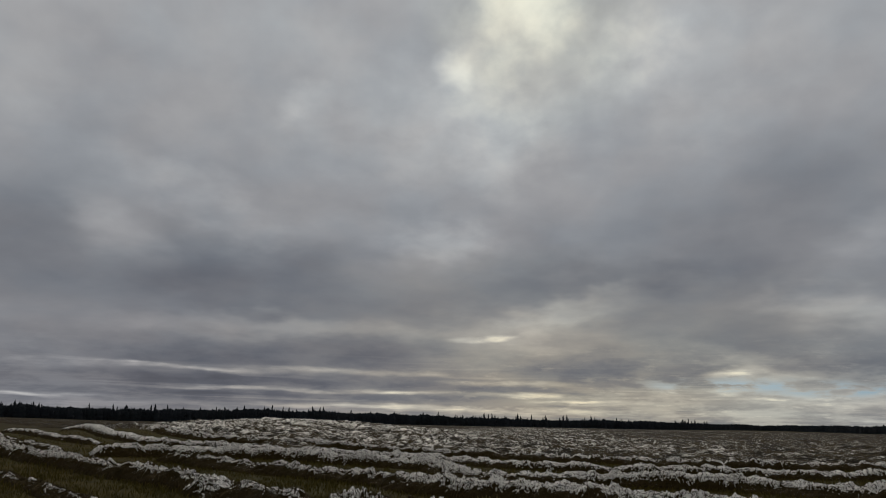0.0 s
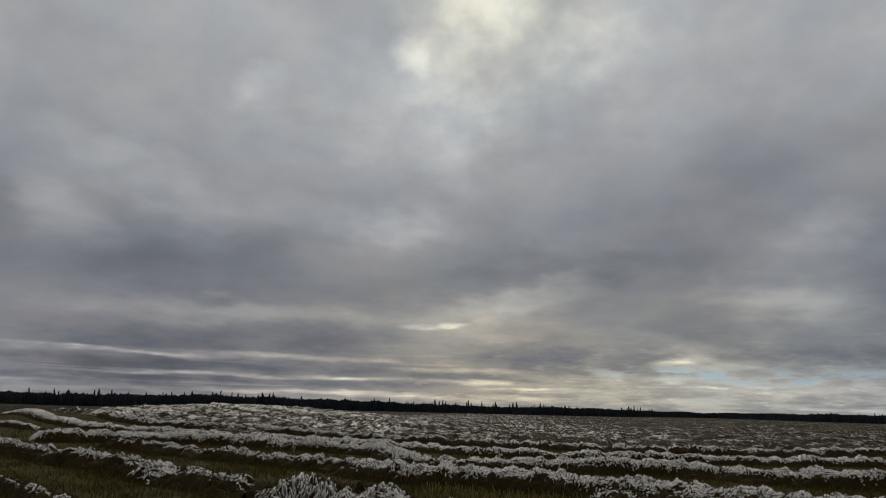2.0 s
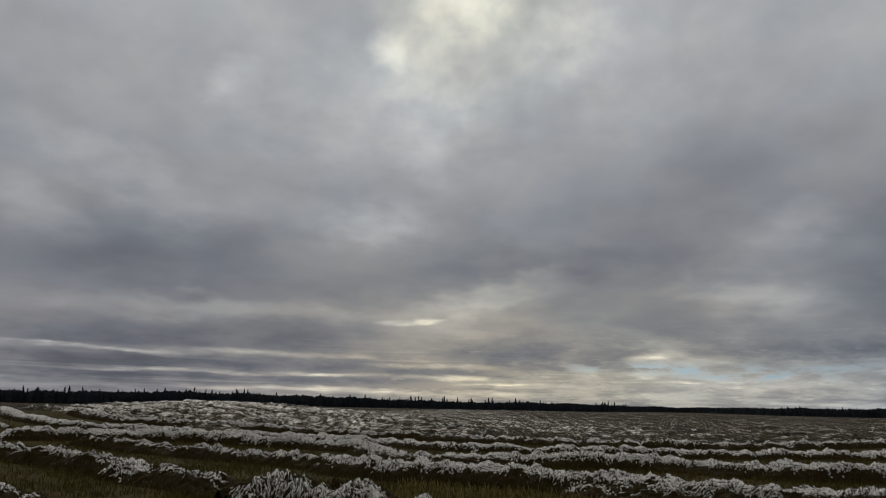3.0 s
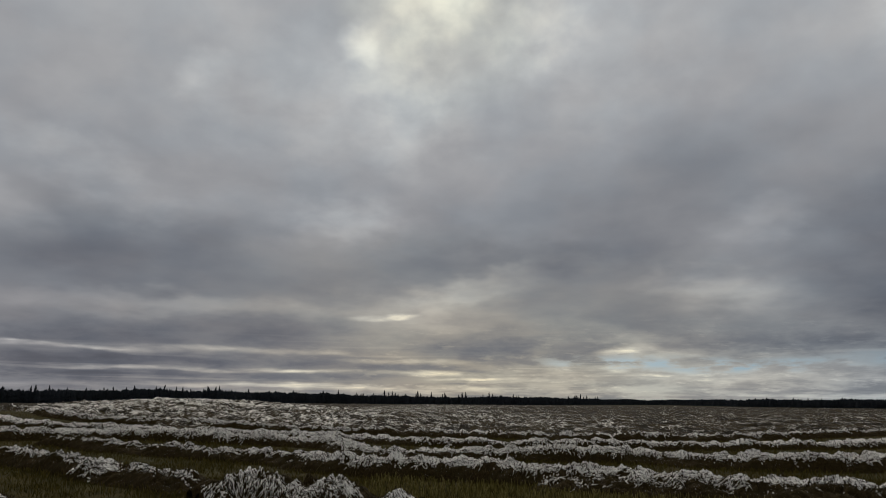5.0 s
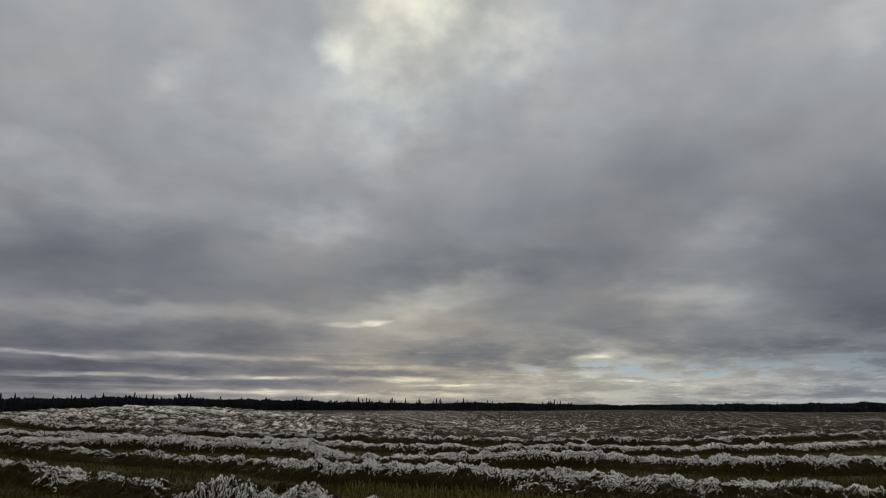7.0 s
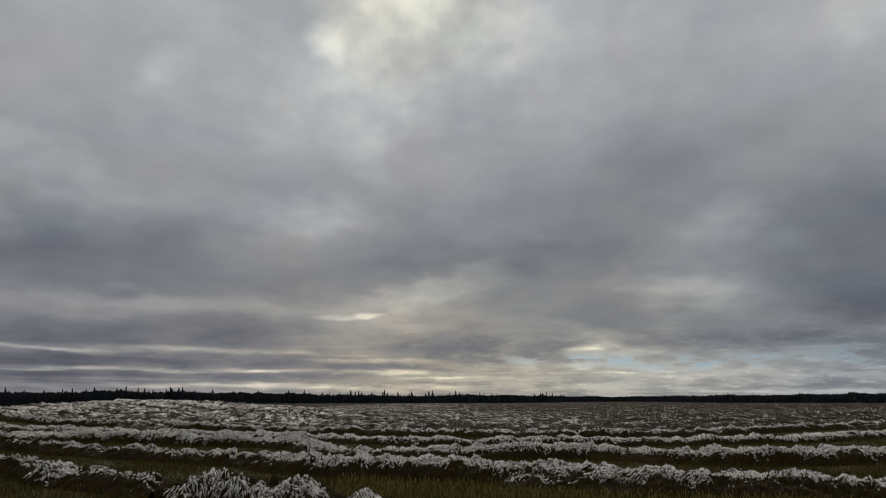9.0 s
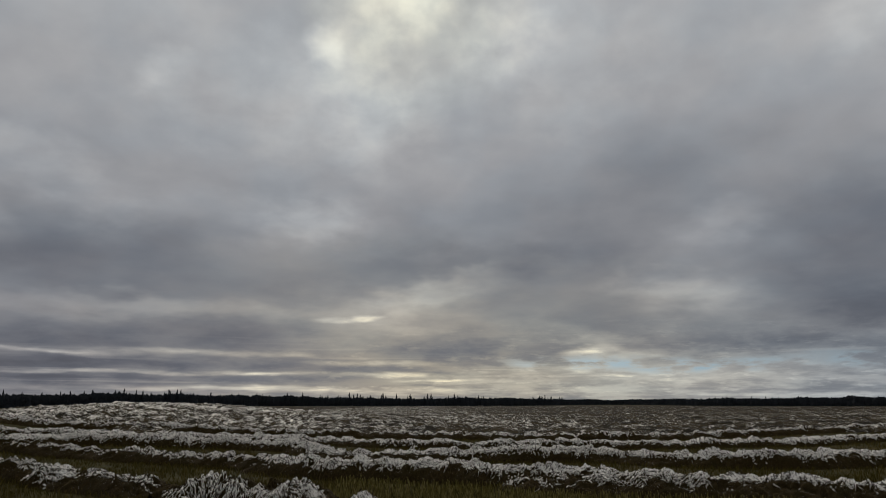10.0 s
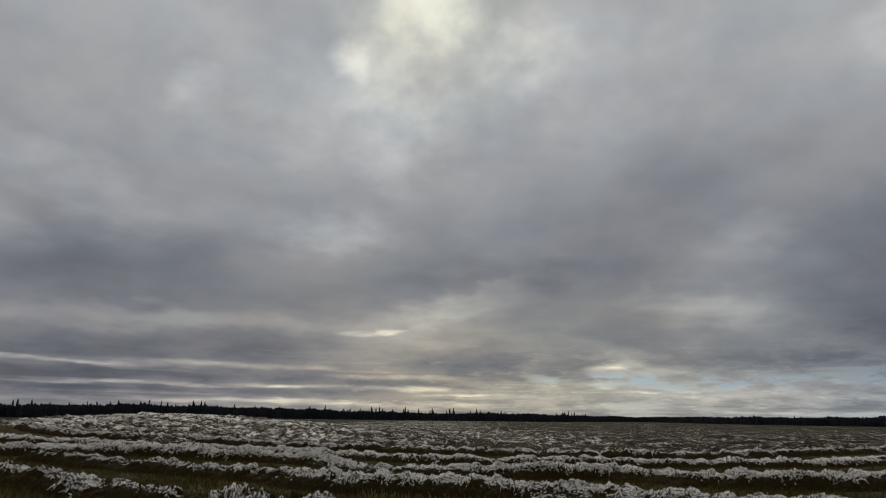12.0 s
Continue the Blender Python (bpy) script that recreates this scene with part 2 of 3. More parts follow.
def mound_material(name, pale=1.0, far=False):
    """Matted dark stalks; far out with painted shade, and snow lying where the mesh says that it holds."""
    m, g, b = material(name)
    at = place_of(g)
    mid = g.noise(at, 2.2, 5.0, 0.65)
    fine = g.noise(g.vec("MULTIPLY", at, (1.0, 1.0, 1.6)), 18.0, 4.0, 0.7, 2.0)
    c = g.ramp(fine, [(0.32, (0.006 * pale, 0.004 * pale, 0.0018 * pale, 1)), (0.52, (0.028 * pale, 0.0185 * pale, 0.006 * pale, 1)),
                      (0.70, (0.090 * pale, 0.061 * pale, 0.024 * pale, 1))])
    c = g.mix(g.math("MULTIPLY", g.step(mid, 0.45, 0.65), 0.4), c, (0.027 * pale, 0.022 * pale, 0.007 * pale, 1))
    # frost and flecks of snow on single stalks
    fleck = g.math("MULTIPLY_ADD", upward(g), 0.22, g.noise(at, 34.0, 3.0, 0.6, 1.2))
    c = g.mix(g.step(fleck, 0.85, 0.90), c, (0.62, 0.59, 0.55, 1))
    if far:
        hold = g.node("ShaderNodeAttribute")
        hold.attribute_name = "snow"
        h = g.math("MULTIPLY_ADD", g.math("SUBTRACT", g.noise(g.vec("MULTIPLY", at, (0.75, 1.0, 1.0)), 6.0, 5.0, 0.8), 0.5), 2.2, hold.outputs["Fac"])
        snow = g.ramp(g.noise(at, 4.0, 4.0, 0.7), [(0.3, (0.45, 0.41, 0.35, 1)), (0.6, (0.86, 0.82, 0.74, 1))])
        # near-black patches painted in for the shade between far heaps
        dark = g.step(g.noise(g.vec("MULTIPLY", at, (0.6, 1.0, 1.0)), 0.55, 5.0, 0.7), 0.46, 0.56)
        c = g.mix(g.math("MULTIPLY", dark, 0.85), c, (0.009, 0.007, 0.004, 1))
        c = g.mix(g.step(h, 0.18, 0.26), c, snow)
    g.put(c, b.inputs["Base Color"])
    bump(g, b, fine, 0.8, 0.03)
    return m


def stalk_material(name, stops):
    m, g, b = material(name)
    c = g.ramp(island(g), stops)
    c = g.mix(g.math("MULTIPLY", g.noise(place_of(g), 30.0, 3.0), 0.55), c, (0.025, 0.019, 0.008, 1))
    g.put(c, b.inputs["Base Color"])
    return m


def snow_material():
    m, g, b = material("clinging_snow", 0.8)
    at = place_of(g)
    c = g.ramp(g.noise(at, 7.0, 5.0, 0.7), [(0.30, (0.50, 0.46, 0.40, 1)), (0.45, (0.90, 0.865, 0.80, 1)), (0.7, (0.96, 0.925, 0.86, 1))])
    # some stalks came through bare
    c = g.mix(g.math("MULTIPLY", g.step(island(g), 0.80, 0.84), 0.9), c, (0.06, 0.044, 0.024, 1))
    g.put(c, b.inputs["Base Color"])
    bump(g, b, g.noise(at, 22.0, 4.0, 0.6, 1.0), 0.8, 0.03)
    return m


def needle_material():
    m, g, b = material("dark_needles")
    at = place_of(g)
    c = g.ramp(g.noise(at, 0.6, 4.0, 0.7), [(0.3, (0.009, 0.011, 0.011, 1)), (0.7, (0.024, 0.028, 0.026, 1))])
    # bluish grey in the needle colour stands in for distant haze
    c = g.mix(g.math("MULTIPLY", g.noise(at, 0.02, 2.0), 0.7), c, (0.028, 0.032, 0.042, 1))
    g.put(c, b.inputs["Base Color"])
    return m


def bark_material():
    m, g, b = material("grey_bark")
    g.put(g.ramp(g.noise(place_of(g), 6.0, 4.0), [(0.3, (0.03, 0.025, 0.02, 1)), (0.7, (0.09, 0.075, 0.06, 1))]), b.inputs["Base Color"])
    return m


SOIL = soil_material()
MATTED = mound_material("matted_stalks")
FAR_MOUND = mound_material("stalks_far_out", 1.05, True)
STALK = stalk_material("dry_stalks", [(0.0, (0.014, 0.010, 0.005, 1)), (0.7, (0.048, 0.036, 0.016, 1)), (1.0, (0.16, 0.12, 0.06, 1))])
STRAW = stalk_material("straw_stubble", [(0.0, (0.10, 0.095, 0.022, 1)), (0.5, (0.22, 0.185, 0.05, 1)), (1.0, (0.42, 0.35, 0.14, 1))])
GRASS = stalk_material("dull_grass", [(0.0, (0.050, 0.043, 0.008, 1)), (0.6, (0.088, 0.071, 0.013, 1)), (1.0, (0.16, 0.118, 0.03, 1))])
SNOW_CLUMPS = snow_material()
NEEDLES, BARK = needle_material(), bark_material()


# ---- shapes ----
def lattice(ix, iy, seed):
    n = (ix.astype(np.int64) * 374761393 + iy.astype(np.int64) * 668265263 + seed * 1442695041) & 0x7FFFFFFF
    n = ((n ^ (n >> 13)) * 1274126177) & 0x7FFFFFFF
    n = ((n ^ (n >> 16)) * 2246822519) & 0x7FFFFFFF
    return (n % 100003) / 100003.0


def waves(x, y, seed=0):
    """Smooth noise, 0 to 1, on a lattice of one metre."""
    x, y = np.broadcast_arrays(np.asarray(x, float), np.asarray(y, float))
    ix, iy = np.floor(x), np.floor(y)
    u, v = x - ix, y - iy
    u, v = u * u * (3 - 2 * u), v * v * (3 - 2 * v)
    a, b = lattice(ix, iy, seed), lattice(ix + 1, iy, seed)
    c, d = lattice(ix, iy + 1, seed), lattice(ix + 1, iy + 1, seed)
    return (a * (1 - u) + b * u) * (1 - v) + (c * (1 - u) + d * u) * v


def rough(x, y, seed=0, octaves=4, gain=0.55):
    total, weight, size = 0.0, 0.0, 1.0
    for i in range(octaves):
        total = total + size * waves(x * 2 ** i, y * 2 ** i, seed + 17 * i)
        weight += size
        size *= gain
    return total / weight


def terrain(x, y):
    """The height of the field: a low knoll ahead on one side, a dip before the far wood."""
    x, y = np.asarray(x, float), np.asarray(y, float)
    r, az = np.hypot(x, y), np.degrees(np.arctan2(x, y))
    knoll = 1.98 * np.exp(-((x + 34) ** 2 / (2 * 13.0 ** 2) + (y - 86) ** 2 / (2 * 28.0 ** 2)))
    s = np.clip((r - 150) / 450, 0, 1)
    far = -0.25 - 1.3 * np.exp(-((az + 33) / 6) ** 2)
    swell = 0.12 * (rough(x / 11, y / 11, 5, 3) - 0.5) * np.clip(r / 10, 0, 1)
    return knoll + s * s * (3 - 2 * s) * far + swell


def mesh_of(name, verts, faces, mat, smooth=False):
    """A mesh from an array of places and an array of triangles or quads."""
    verts, faces = np.asarray(verts, np.float32), np.asarray(faces, np.int32)
    k = faces.shape[1]
    me = bpy.data.meshes.new(name)
    me.vertices.add(len(verts))
    me.vertices.foreach_set("co", verts.ravel())
    me.loops.add(faces.size)
    me.loops.foreach_set("vertex_index", faces.ravel())
    me.polygons.add(len(faces))
    me.polygons.foreach_set("loop_start", np.arange(0, faces.size, k, dtype=np.int32))
    me.polygons.foreach_set("use_smooth", np.full(len(faces), smooth))
    me.materials.append(mat)
    me.update(calc_edges=True)
    me.validate()
    return me


def part(name, me, parent, label=""):
    ob = new(name, me)
    ob.parent = parent
    return tagged(ob, label) if label else ob


def grid_faces(rows, cols):
    i = np.arange(rows - 1)[:, None] * cols + np.arange(cols - 1)[None, :]
    i = i.ravel()
    return np.stack([i, i + 1, i + cols + 1, i + cols], -1)


def tubes(paths, radii):
    """Three-sided tapering stalks. paths: n x k x 3, radii: n x k."""
    n, k, _ = paths.shape
    t = np.gradient(paths, axis=1)
    t /= np.linalg.norm(t, axis=2, keepdims=True) + 1e-9
    up = np.zeros_like(t)
    up[..., 2] = 1
    side = np.cross(t, up)
    side /= np.linalg.norm(side, axis=2, keepdims=True) + 1e-6
    lift = np.cross(side, t)
    ring = []
    for a in (90, 210, 330):
        ring.append(paths + radii[..., None] * (math.cos(radians(a)) * side + math.sin(radians(a)) * lift))
    verts = np.stack(ring, 2).reshape(-1, 3)
    base = (np.arange(n)[:, None] * k + np.arange(k - 1)[None, :]).ravel() * 3
    quads = [np.stack([base + j, base + (j + 1) % 3, base + 3 + (j + 1) % 3, base + 3 + j], -1) for j in range(3)]
    return verts, np.concatenate(quads)


def spindles(paths, radii):
    """Slivers that are thickest in the middle: two tips and three corners each. paths: n x 3 x 3, radii: n."""
    n = len(paths)
    t = paths[:, 2] - paths[:, 0]
    side = np.cross(t, (0, 0, 1.0))
    side /= np.linalg.norm(side, axis=1, keepdims=True) + 1e-6
    lift = np.cross(side, t)
    lift /= np.linalg.norm(lift, axis=1, keepdims=True) + 1e-6
    ring = [paths[:, 1] + radii[:, None] * (math.cos(radians(a)) * side + math.sin(radians(a)) * lift) for a in (90, 210, 330)]
    verts = np.stack([paths[:, 0], paths[:, 2], *ring], 1).reshape(-1, 3)
    faces = np.array([(0, 3, 2), (0, 4, 3), (0, 2, 4), (1, 2, 3), (1, 3, 4), (1, 4, 2)])
    return verts, (np.arange(n)[:, None, None] * 5 + faces[None]).reshape(-1, 3)


class Ridge:
    """The shape of a windrow along a line of places on the ground."""
    def __init__(self, line, width, height, seed, lumpy=0.9, grain=0.11, lay=50.0, taper=0.9, dip=(0.5, 0.1, 0.0)):
        p = np.array(line, float)
        t = np.concatenate([[0], np.cumsum(np.hypot(*np.diff(p, axis=0).T))])
        fine = np.arange(0, t[-1], 0.25)
        q = np.stack([np.interp(fine, t, p[:, 0]), np.interp(fine, t, p[:, 1])], -1)
        pad = 14
        ker = np.hanning(2 * pad + 3)[1:-1]
        ker /= ker.sum()
        ext = np.concatenate([q[0] + (q[0] - q[1]) * np.arange(pad, 0, -1)[:, None], q,
                              q[-1] + (q[-1] - q[-2]) * np.arange(1, pad + 1)[:, None]])
        self.q = np.stack([np.convolve(ext[:, i], ker, "valid") for i in (0, 1)], -1)
        self.length, self.width, self.height, self.seed = fine[-1], width, height, seed
        self.s, self.lumpy, self.grain, self.lay, self.taper, self.dip = fine, lumpy, grain, lay, taper, dip
        d = np.gradient(self.q, axis=0)
        self.d = d / np.linalg.norm(d, axis=1, keepdims=True)

    def place(self, l, o):
        """World x, y at l metres along and o metres to the far side."""
        x, y = np.interp(l, self.s, self.q[:, 0]), np.interp(l, self.s, self.q[:, 1])
        dx, dy = np.interp(l, self.s, self.d[:, 0]), np.interp(l, self.s, self.d[:, 1])
        wander = 0.35 * (rough(l / 2.6, 0.5, self.seed + 3, 3) - 0.5)
        return x - dy * (o + wander), y + dx * (o + wander)

    def rise(self, l, o):
        half = self.width / 2 * (0.75 + 0.5 * rough(l / 1.7, o * 0 + 3.3, self.seed + 1, 2))
        s = np.clip(np.abs(o) / half, 0, 1.4)
        crest = self.height * (0.66 + 0.62 * rough(l / 1.5, 0.0, self.seed, 3, 0.6))
        crest = crest * np.maximum(1 + 0.45 * self.dip[2] * np.exp(-((l / self.length - self.dip[0]) / self.dip[1]) ** 2), 0.4)
        ends = np.clip(np.minimum(l, self.length - l) / self.taper + 0.1, 0, 1)
        h = crest * np.clip(1 - s ** 2.6, 0, 1) ** 0.8 * ends ** 0.7
        matted = np.clip(1.25 - s, 0, 1)
        return h + self.clod(l, o) * self.height * matted + self.lock(l, o) * np.clip(2 * matted, 0, 1) - 0.5 * np.clip(s - 0.97, 0, 0.3)

    def clod(self, l, o):
        """Lumps and hollows where the stalks fell in tufts."""
        return (rough(l / 0.42, o / 0.4, self.seed + 7, 4, 0.62) - 0.5) * self.lumpy

    def swirl(self, l, o):
        """Places bent about, so that what is drawn along them runs in tousled locks."""
        size = self.grain
        a = l + 7 * size * (rough(l / (9 * size), o / (9 * size), self.seed + 21, 2) - 0.5)
        b = o + 7 * size * (rough(l / (9 * size) + 31, o / (9 * size), self.seed + 22, 2) - 0.5)
        turn = math.radians(self.lay)
        return a * math.cos(turn) + b * math.sin(turn), b * math.cos(turn) - a * math.sin(turn)

    def wisp(self, l, o):
        """Locks of stalks side by side, 0 in the gaps to 1 on their backs."""
        p, q = self.swirl(l, o)
        return 1 - np.abs(2 * rough(p / (3.4 * self.grain), q / self.grain, self.seed + 23, 2, 0.6) - 1) * 1.6

    def lock(self, l, o):
        return (self.wisp(l, o) - 0.7) * self.grain * 0.6

    def point(self, l, o, over):
        x, y = self.place(l, o)
        return np.stack([x, y, terrain(x, y) + np.maximum(self.rise(l, o), -0.1) + over], -1)

    def body(self, step, across):
        l = np.arange(0, self.length + step, step)
        o = np.linspace(-0.68, 0.68, across) * self.width
        L, O = np.meshgrid(l, o, indexing="ij")
        v = self.point(L, O, 0.0)
        v[:, (0, -1), 2] -= 0.08
        return L, O, v, grid_faces(len(l), across)[:, ::-1]

    def strands(self, count, rng, reach, radius, over, points, keep=None, spread=0.26, lie=9.0, limit=9.0, curl=1.2, sweep=None):
        """Stalks that lie over the ridge in tousled locks and hang down its sides."""
        l = rng.uniform(0, self.length, count)
        o = np.clip(rng.normal(0.02, spread, count), -0.62, 0.62) * self.width
        if keep is not None:
            m = keep(l, o, rng)
            l, o = l[m], o[m]
        n = len(l)
        turn = (rough(l / 0.7, o / 0.5 + 40, self.seed + 21, 2) - 0.5) * lie + rng.normal(0, 0.5, n)
        if sweep is not None:
            turn = math.radians(sweep) + 0.25 * turn
        long = reach * rng.uniform(0.5, 1.3, n)
        k = np.linspace(0, 1, points)
        bend = rng.normal(0, curl, n)
        angle = turn[:, None] + bend[:, None] * k[None, :]
        stepl = long[:, None] / (points - 1)
        L = l[:, None] + np.cumsum(np.cos(angle) * stepl, 1)
        O = o[:, None] + np.cumsum(np.sin(angle) * stepl, 1)
        O = np.clip(O, -limit * self.width, limit * self.width)
        arch = over * (0.4 + rng.uniform(0, 1.4, n))[:, None] * np.sin(np.pi * (0.12 + 0.8 * k))[None, :]
        paths = self.point(np.clip(L, 0, self.length), O, arch)
        r = radius * rng.uniform(0.6, 1.5, n)[:, None] * np.sin(np.pi * (0.1 + 0.84 * k))[None, :] ** 0.6
        return paths, r


# ---- ground ----
def build_ground():
    radius = np.concatenate([np.linspace(0.0, 12, 9), np.geomspace(12.6, 90, 150), np.geomspace(92, 4200, 90)])
    around = np.radians(np.arange(0, 360.01, 1.5))
    R, A = np.meshgrid(radius, around, indexing="ij")
    x, y = R * np.sin(A), R * np.cos(A)
    v = np.stack([x, y, terrain(x, y)], -1).reshape(-1, 3)
    ob = new("ground", mesh_of("ground", v, grid_faces(len(radius), len(around))[:, ::-1], SOIL, True))
    tagged(ob, "dull green-brown grassy field with thin snow crusts", "field", kind="structure")


build_ground()


# ---- far wood ----
def conifer(rng, height, width, tiers, sides):
    """Ragged tiers of drooping boughs; returns places and triangles."""
    verts, faces = [], []
    for i in range(tiers):
        f = i / tiers
        z0 = height * (0.10 + 0.86 * f)
        z1 = min(height, z0 + height * 1.5 / tiers)
        r = width * (1 - f) ** 0.55 * rng.uniform(0.75, 1.2)
        off = rng.normal(0, 0.04 * width, 2)
        first = len(verts)
        for j in range(sides):
            a = 2 * math.pi * (j + 0.5 * (i % 2)) / sides + rng.normal(0, 0.15)
            q = r * (rng.uniform(0.55, 0.8) if j % 2 else rng.uniform(0.9, 1.25))
            verts.append((off[0] + q * math.cos(a), off[1] + q * math.sin(a), z0 - q * 0.25 + rng.normal(0, 0.02 * height)))
        verts.append((off[0], off[1], z1))
        faces += [(first + j, first + (j + 1) % sides, first + sides) for j in range(sides)]
    return np.array(verts), np.array(faces)


def wood_distance(az):
    """The wood's edge bends away in the middle of the view."""
    return 640 + 420 * np.exp(-((az - 13.0) / 4.2) ** 2) + 40 * np.sin(az / 9)


def build_wood():
    rng = np.random.default_rng(11)
    kinds = [conifer(rng, 1.0, 0.27, 7, 7) for _ in range(10)]
    V, F, n = [], [], 0
    for row in range(5):
        az = -50.0
        while az < 41:
            d = wood_distance(az) + row * 11 + rng.normal(0, 4)
            x, y = d * math.sin(radians(az)), d * math.cos(radians(az))
            tall = 6.7 + 5.2 * float(rough(az / 1.6, 1.0 + row * 0.13, 3, 4, 0.7)) + rng.normal(0, 0.5)
            tall *= 1.06 - 0.32 * min(max((az + 24) / 20, 0), 1)
            v, f = kinds[int(rng.integers(10))]
            a, w = rng.uniform(0, 6.28), tall * rng.uniform(0.9, 1.5) * (1.0 if az < 0 else 1.15)
            c, s = math.cos(a) * w, math.sin(a) * w
            V.append(np.stack([v[:, 0] * c - v[:, 1] * s + x, v[:, 0] * s + v[:, 1] * c + y,
                               v[:, 2] * tall * 1.03 + float(terrain(x, y)) - 0.4], -1))
            F.append(f + n)
            n += len(v)
            az += math.degrees(rng.uniform(0.7, 1.5) / d)
    ob = new("far_wood", mesh_of("far_wood", np.concatenate(V), np.concatenate(F), NEEDLES))
    tagged(ob, "dark belt of spruce wood along the far edge of the field", "wood", kind="stuff")


def build_spruces():
    """The taller spruces that stand out above the belt."""
    rng = np.random.default_rng(23)
    models = []
    for i in range(5):
        top = new("spruce_tree")
        v, f = conifer(rng, 13.6, 2.2, 13, 9)
        part("crown", mesh_of("crown", v, f, NEEDLES), top)
        k = np.linspace(0, 1, 5)
        path = np.stack([k * 0, k * 0, -0.6 + k * 13], -1)[None]
        tv, tf = tubes(path, (0.2 * (1 - 0.85 * k))[None])
        part("trunk", mesh_of("trunk", tv, tf, BARK), top, "grey-brown trunk")
        tagged(top, "tall dark spruce rising above the far wood", "tree", "spruces above the far wood")
        models.append(top)
    place = []
    az = -47.0
    while az < 37:
        if not 9 < az < 15:
            place.append(az)
        az += (rng.uniform(0.08, 0.28) if rng.uniform() < 0.72 else rng.uniform(0.4, 1.2)) * (1.0 if az < 14 else 1.5)
    for i, az in enumerate(place):
        d = wood_distance(az) - 6 + rng.uniform(-3, 6)
        x, y = d * math.sin(radians(az)), d * math.cos(radians(az))
        size = (0.66 + 0.34 * rng.uniform() ** 1.4) * (1.06 if az < -18 else 0.86) if az < 10 else rng.uniform(0.46, 0.62)
        m = pose(x, y, float(terrain(x, y)) - 0.1, 0, 0, rng.uniform(0, 360))
        if i < len(models):
            ob = models[i]
            ob.matrix_basis = m
        else:
            ob = copy_thing(models[int(rng.integers(5))], m)
        ob.scale = (size * rng.uniform(0.8, 1.1),) * 2 + (size,)


build_wood()
build_spruces()


# ---- windrows of cut stalks under wet snow ----
def windrow(name, line, width, height, seed, stalks, wisps, label, cover=0.5, lumpy=0.9, step=0.04, front=-0.03,
            head=0.0, tail=0.0, dip=(0.5, 0.1, 0.0), grain=0.12, lay=25.0, hang=0.0, taper=0.9, reach=0.12, thick=0.0095, sweep=None):
    """One windrow: a matted mound, loose stalks and snow caught on the upper stalks.
    stalks, wisps: pieces per metre. cover: the share of the back that lies under snow; head, tail, dip: more or less of it
    at the ends and at one place along the row; sweep: the way, in degrees, in which the stalks of a pile all lie."""
    rng = np.random.default_rng(seed)
    ridge = Ridge(line, width, height, seed, lumpy, grain, lay, taper, dip)
    top = new(name)
    top.location = (*[float(c) for c in ridge.q[len(ridge.q) // 2]], 0.0)
    back = Matrix.Translation(-top.location)

    def put(part_name, verts, faces, mat, text, smooth=False):
        me = mesh_of(part_name, verts, faces, mat, smooth)
        me.transform(back)
        ob = part(part_name, me, top, text)
        if part_name != "mound":
            ob["kind"] = "stuff"

    def caught(l, o):
        """How readily snow holds: on the backs of locks, on the crest, in patches."""
        along = l / ridge.length
        more = head * np.clip(1.4 - along * 4, 0, 1) + tail * np.clip(along * 3 - 1.5, 0, 1) + dip[2] * np.exp(-((along - dip[0]) / dip[1]) ** 2)
        patch = rough(l / 0.9, o / 0.5 + 9, seed + 31, 3, 0.65) - 0.5
        p, q = ridge.swirl(l, o)
        clump = rough(p / (1.5 * grain), q / (0.8 * grain), seed + 35, 2, 0.5) - 0.5
        edge = np.clip(np.abs(o - front * width) / width - 0.14 - hang, 0, 1)
        return 0.25 * ridge.wisp(l, o) + 1.7 * clump + 0.8 * patch + 1.1 * ridge.clod(l, o) / max(lumpy, 0.3) + 0.5 * more - 5.0 * edge

    L, O, v, faces = ridge.body(step, int(width * 1.36 / step / 1.4))
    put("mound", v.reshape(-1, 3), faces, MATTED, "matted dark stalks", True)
    inner = np.abs(O - front * width) < (0.18 + hang) * width
    least = float(np.quantile(caught(L, O)[inner], 1 - cover))
    p, r = ridge.strands(int(stalks * ridge.length), rng, 0.30, 0.007, 0.05, 3)
    put("stalk_litter", *tubes(p, r), STALK, "loose brown stalks")
    def snowed(l, o, rng):
        return caught(l, o) + rng.normal(0, 0.03, len(l)) > least + 0.03

    # half of the snow sits in short fat dollops, half sleeves longer stalks
    curls, r = ridge.strands(int(wisps * 10 * ridge.length), rng, reach, thick, 0.025, 3, snowed, 0.20 + 0.3 * hang, 3.6, 0.46, 2.2 if sweep is None else 0.8, sweep)
    lumps, q = ridge.strands(int(wisps * 10 * ridge.length), rng, 0.45 * reach, 1.5 * thick, 0.012, 3, snowed, 0.20 + 0.3 * hang, 3.6, 0.46, 1.0, sweep)
    put("snow_cover", *spindles(np.concatenate([curls, lumps]), np.concatenate([r, q])[:, 1] * 1.6), SNOW_CLUMPS, "wet snow clinging to stalks", True)
    return tagged(top, label, "windrow", "windrows of cut stalks")


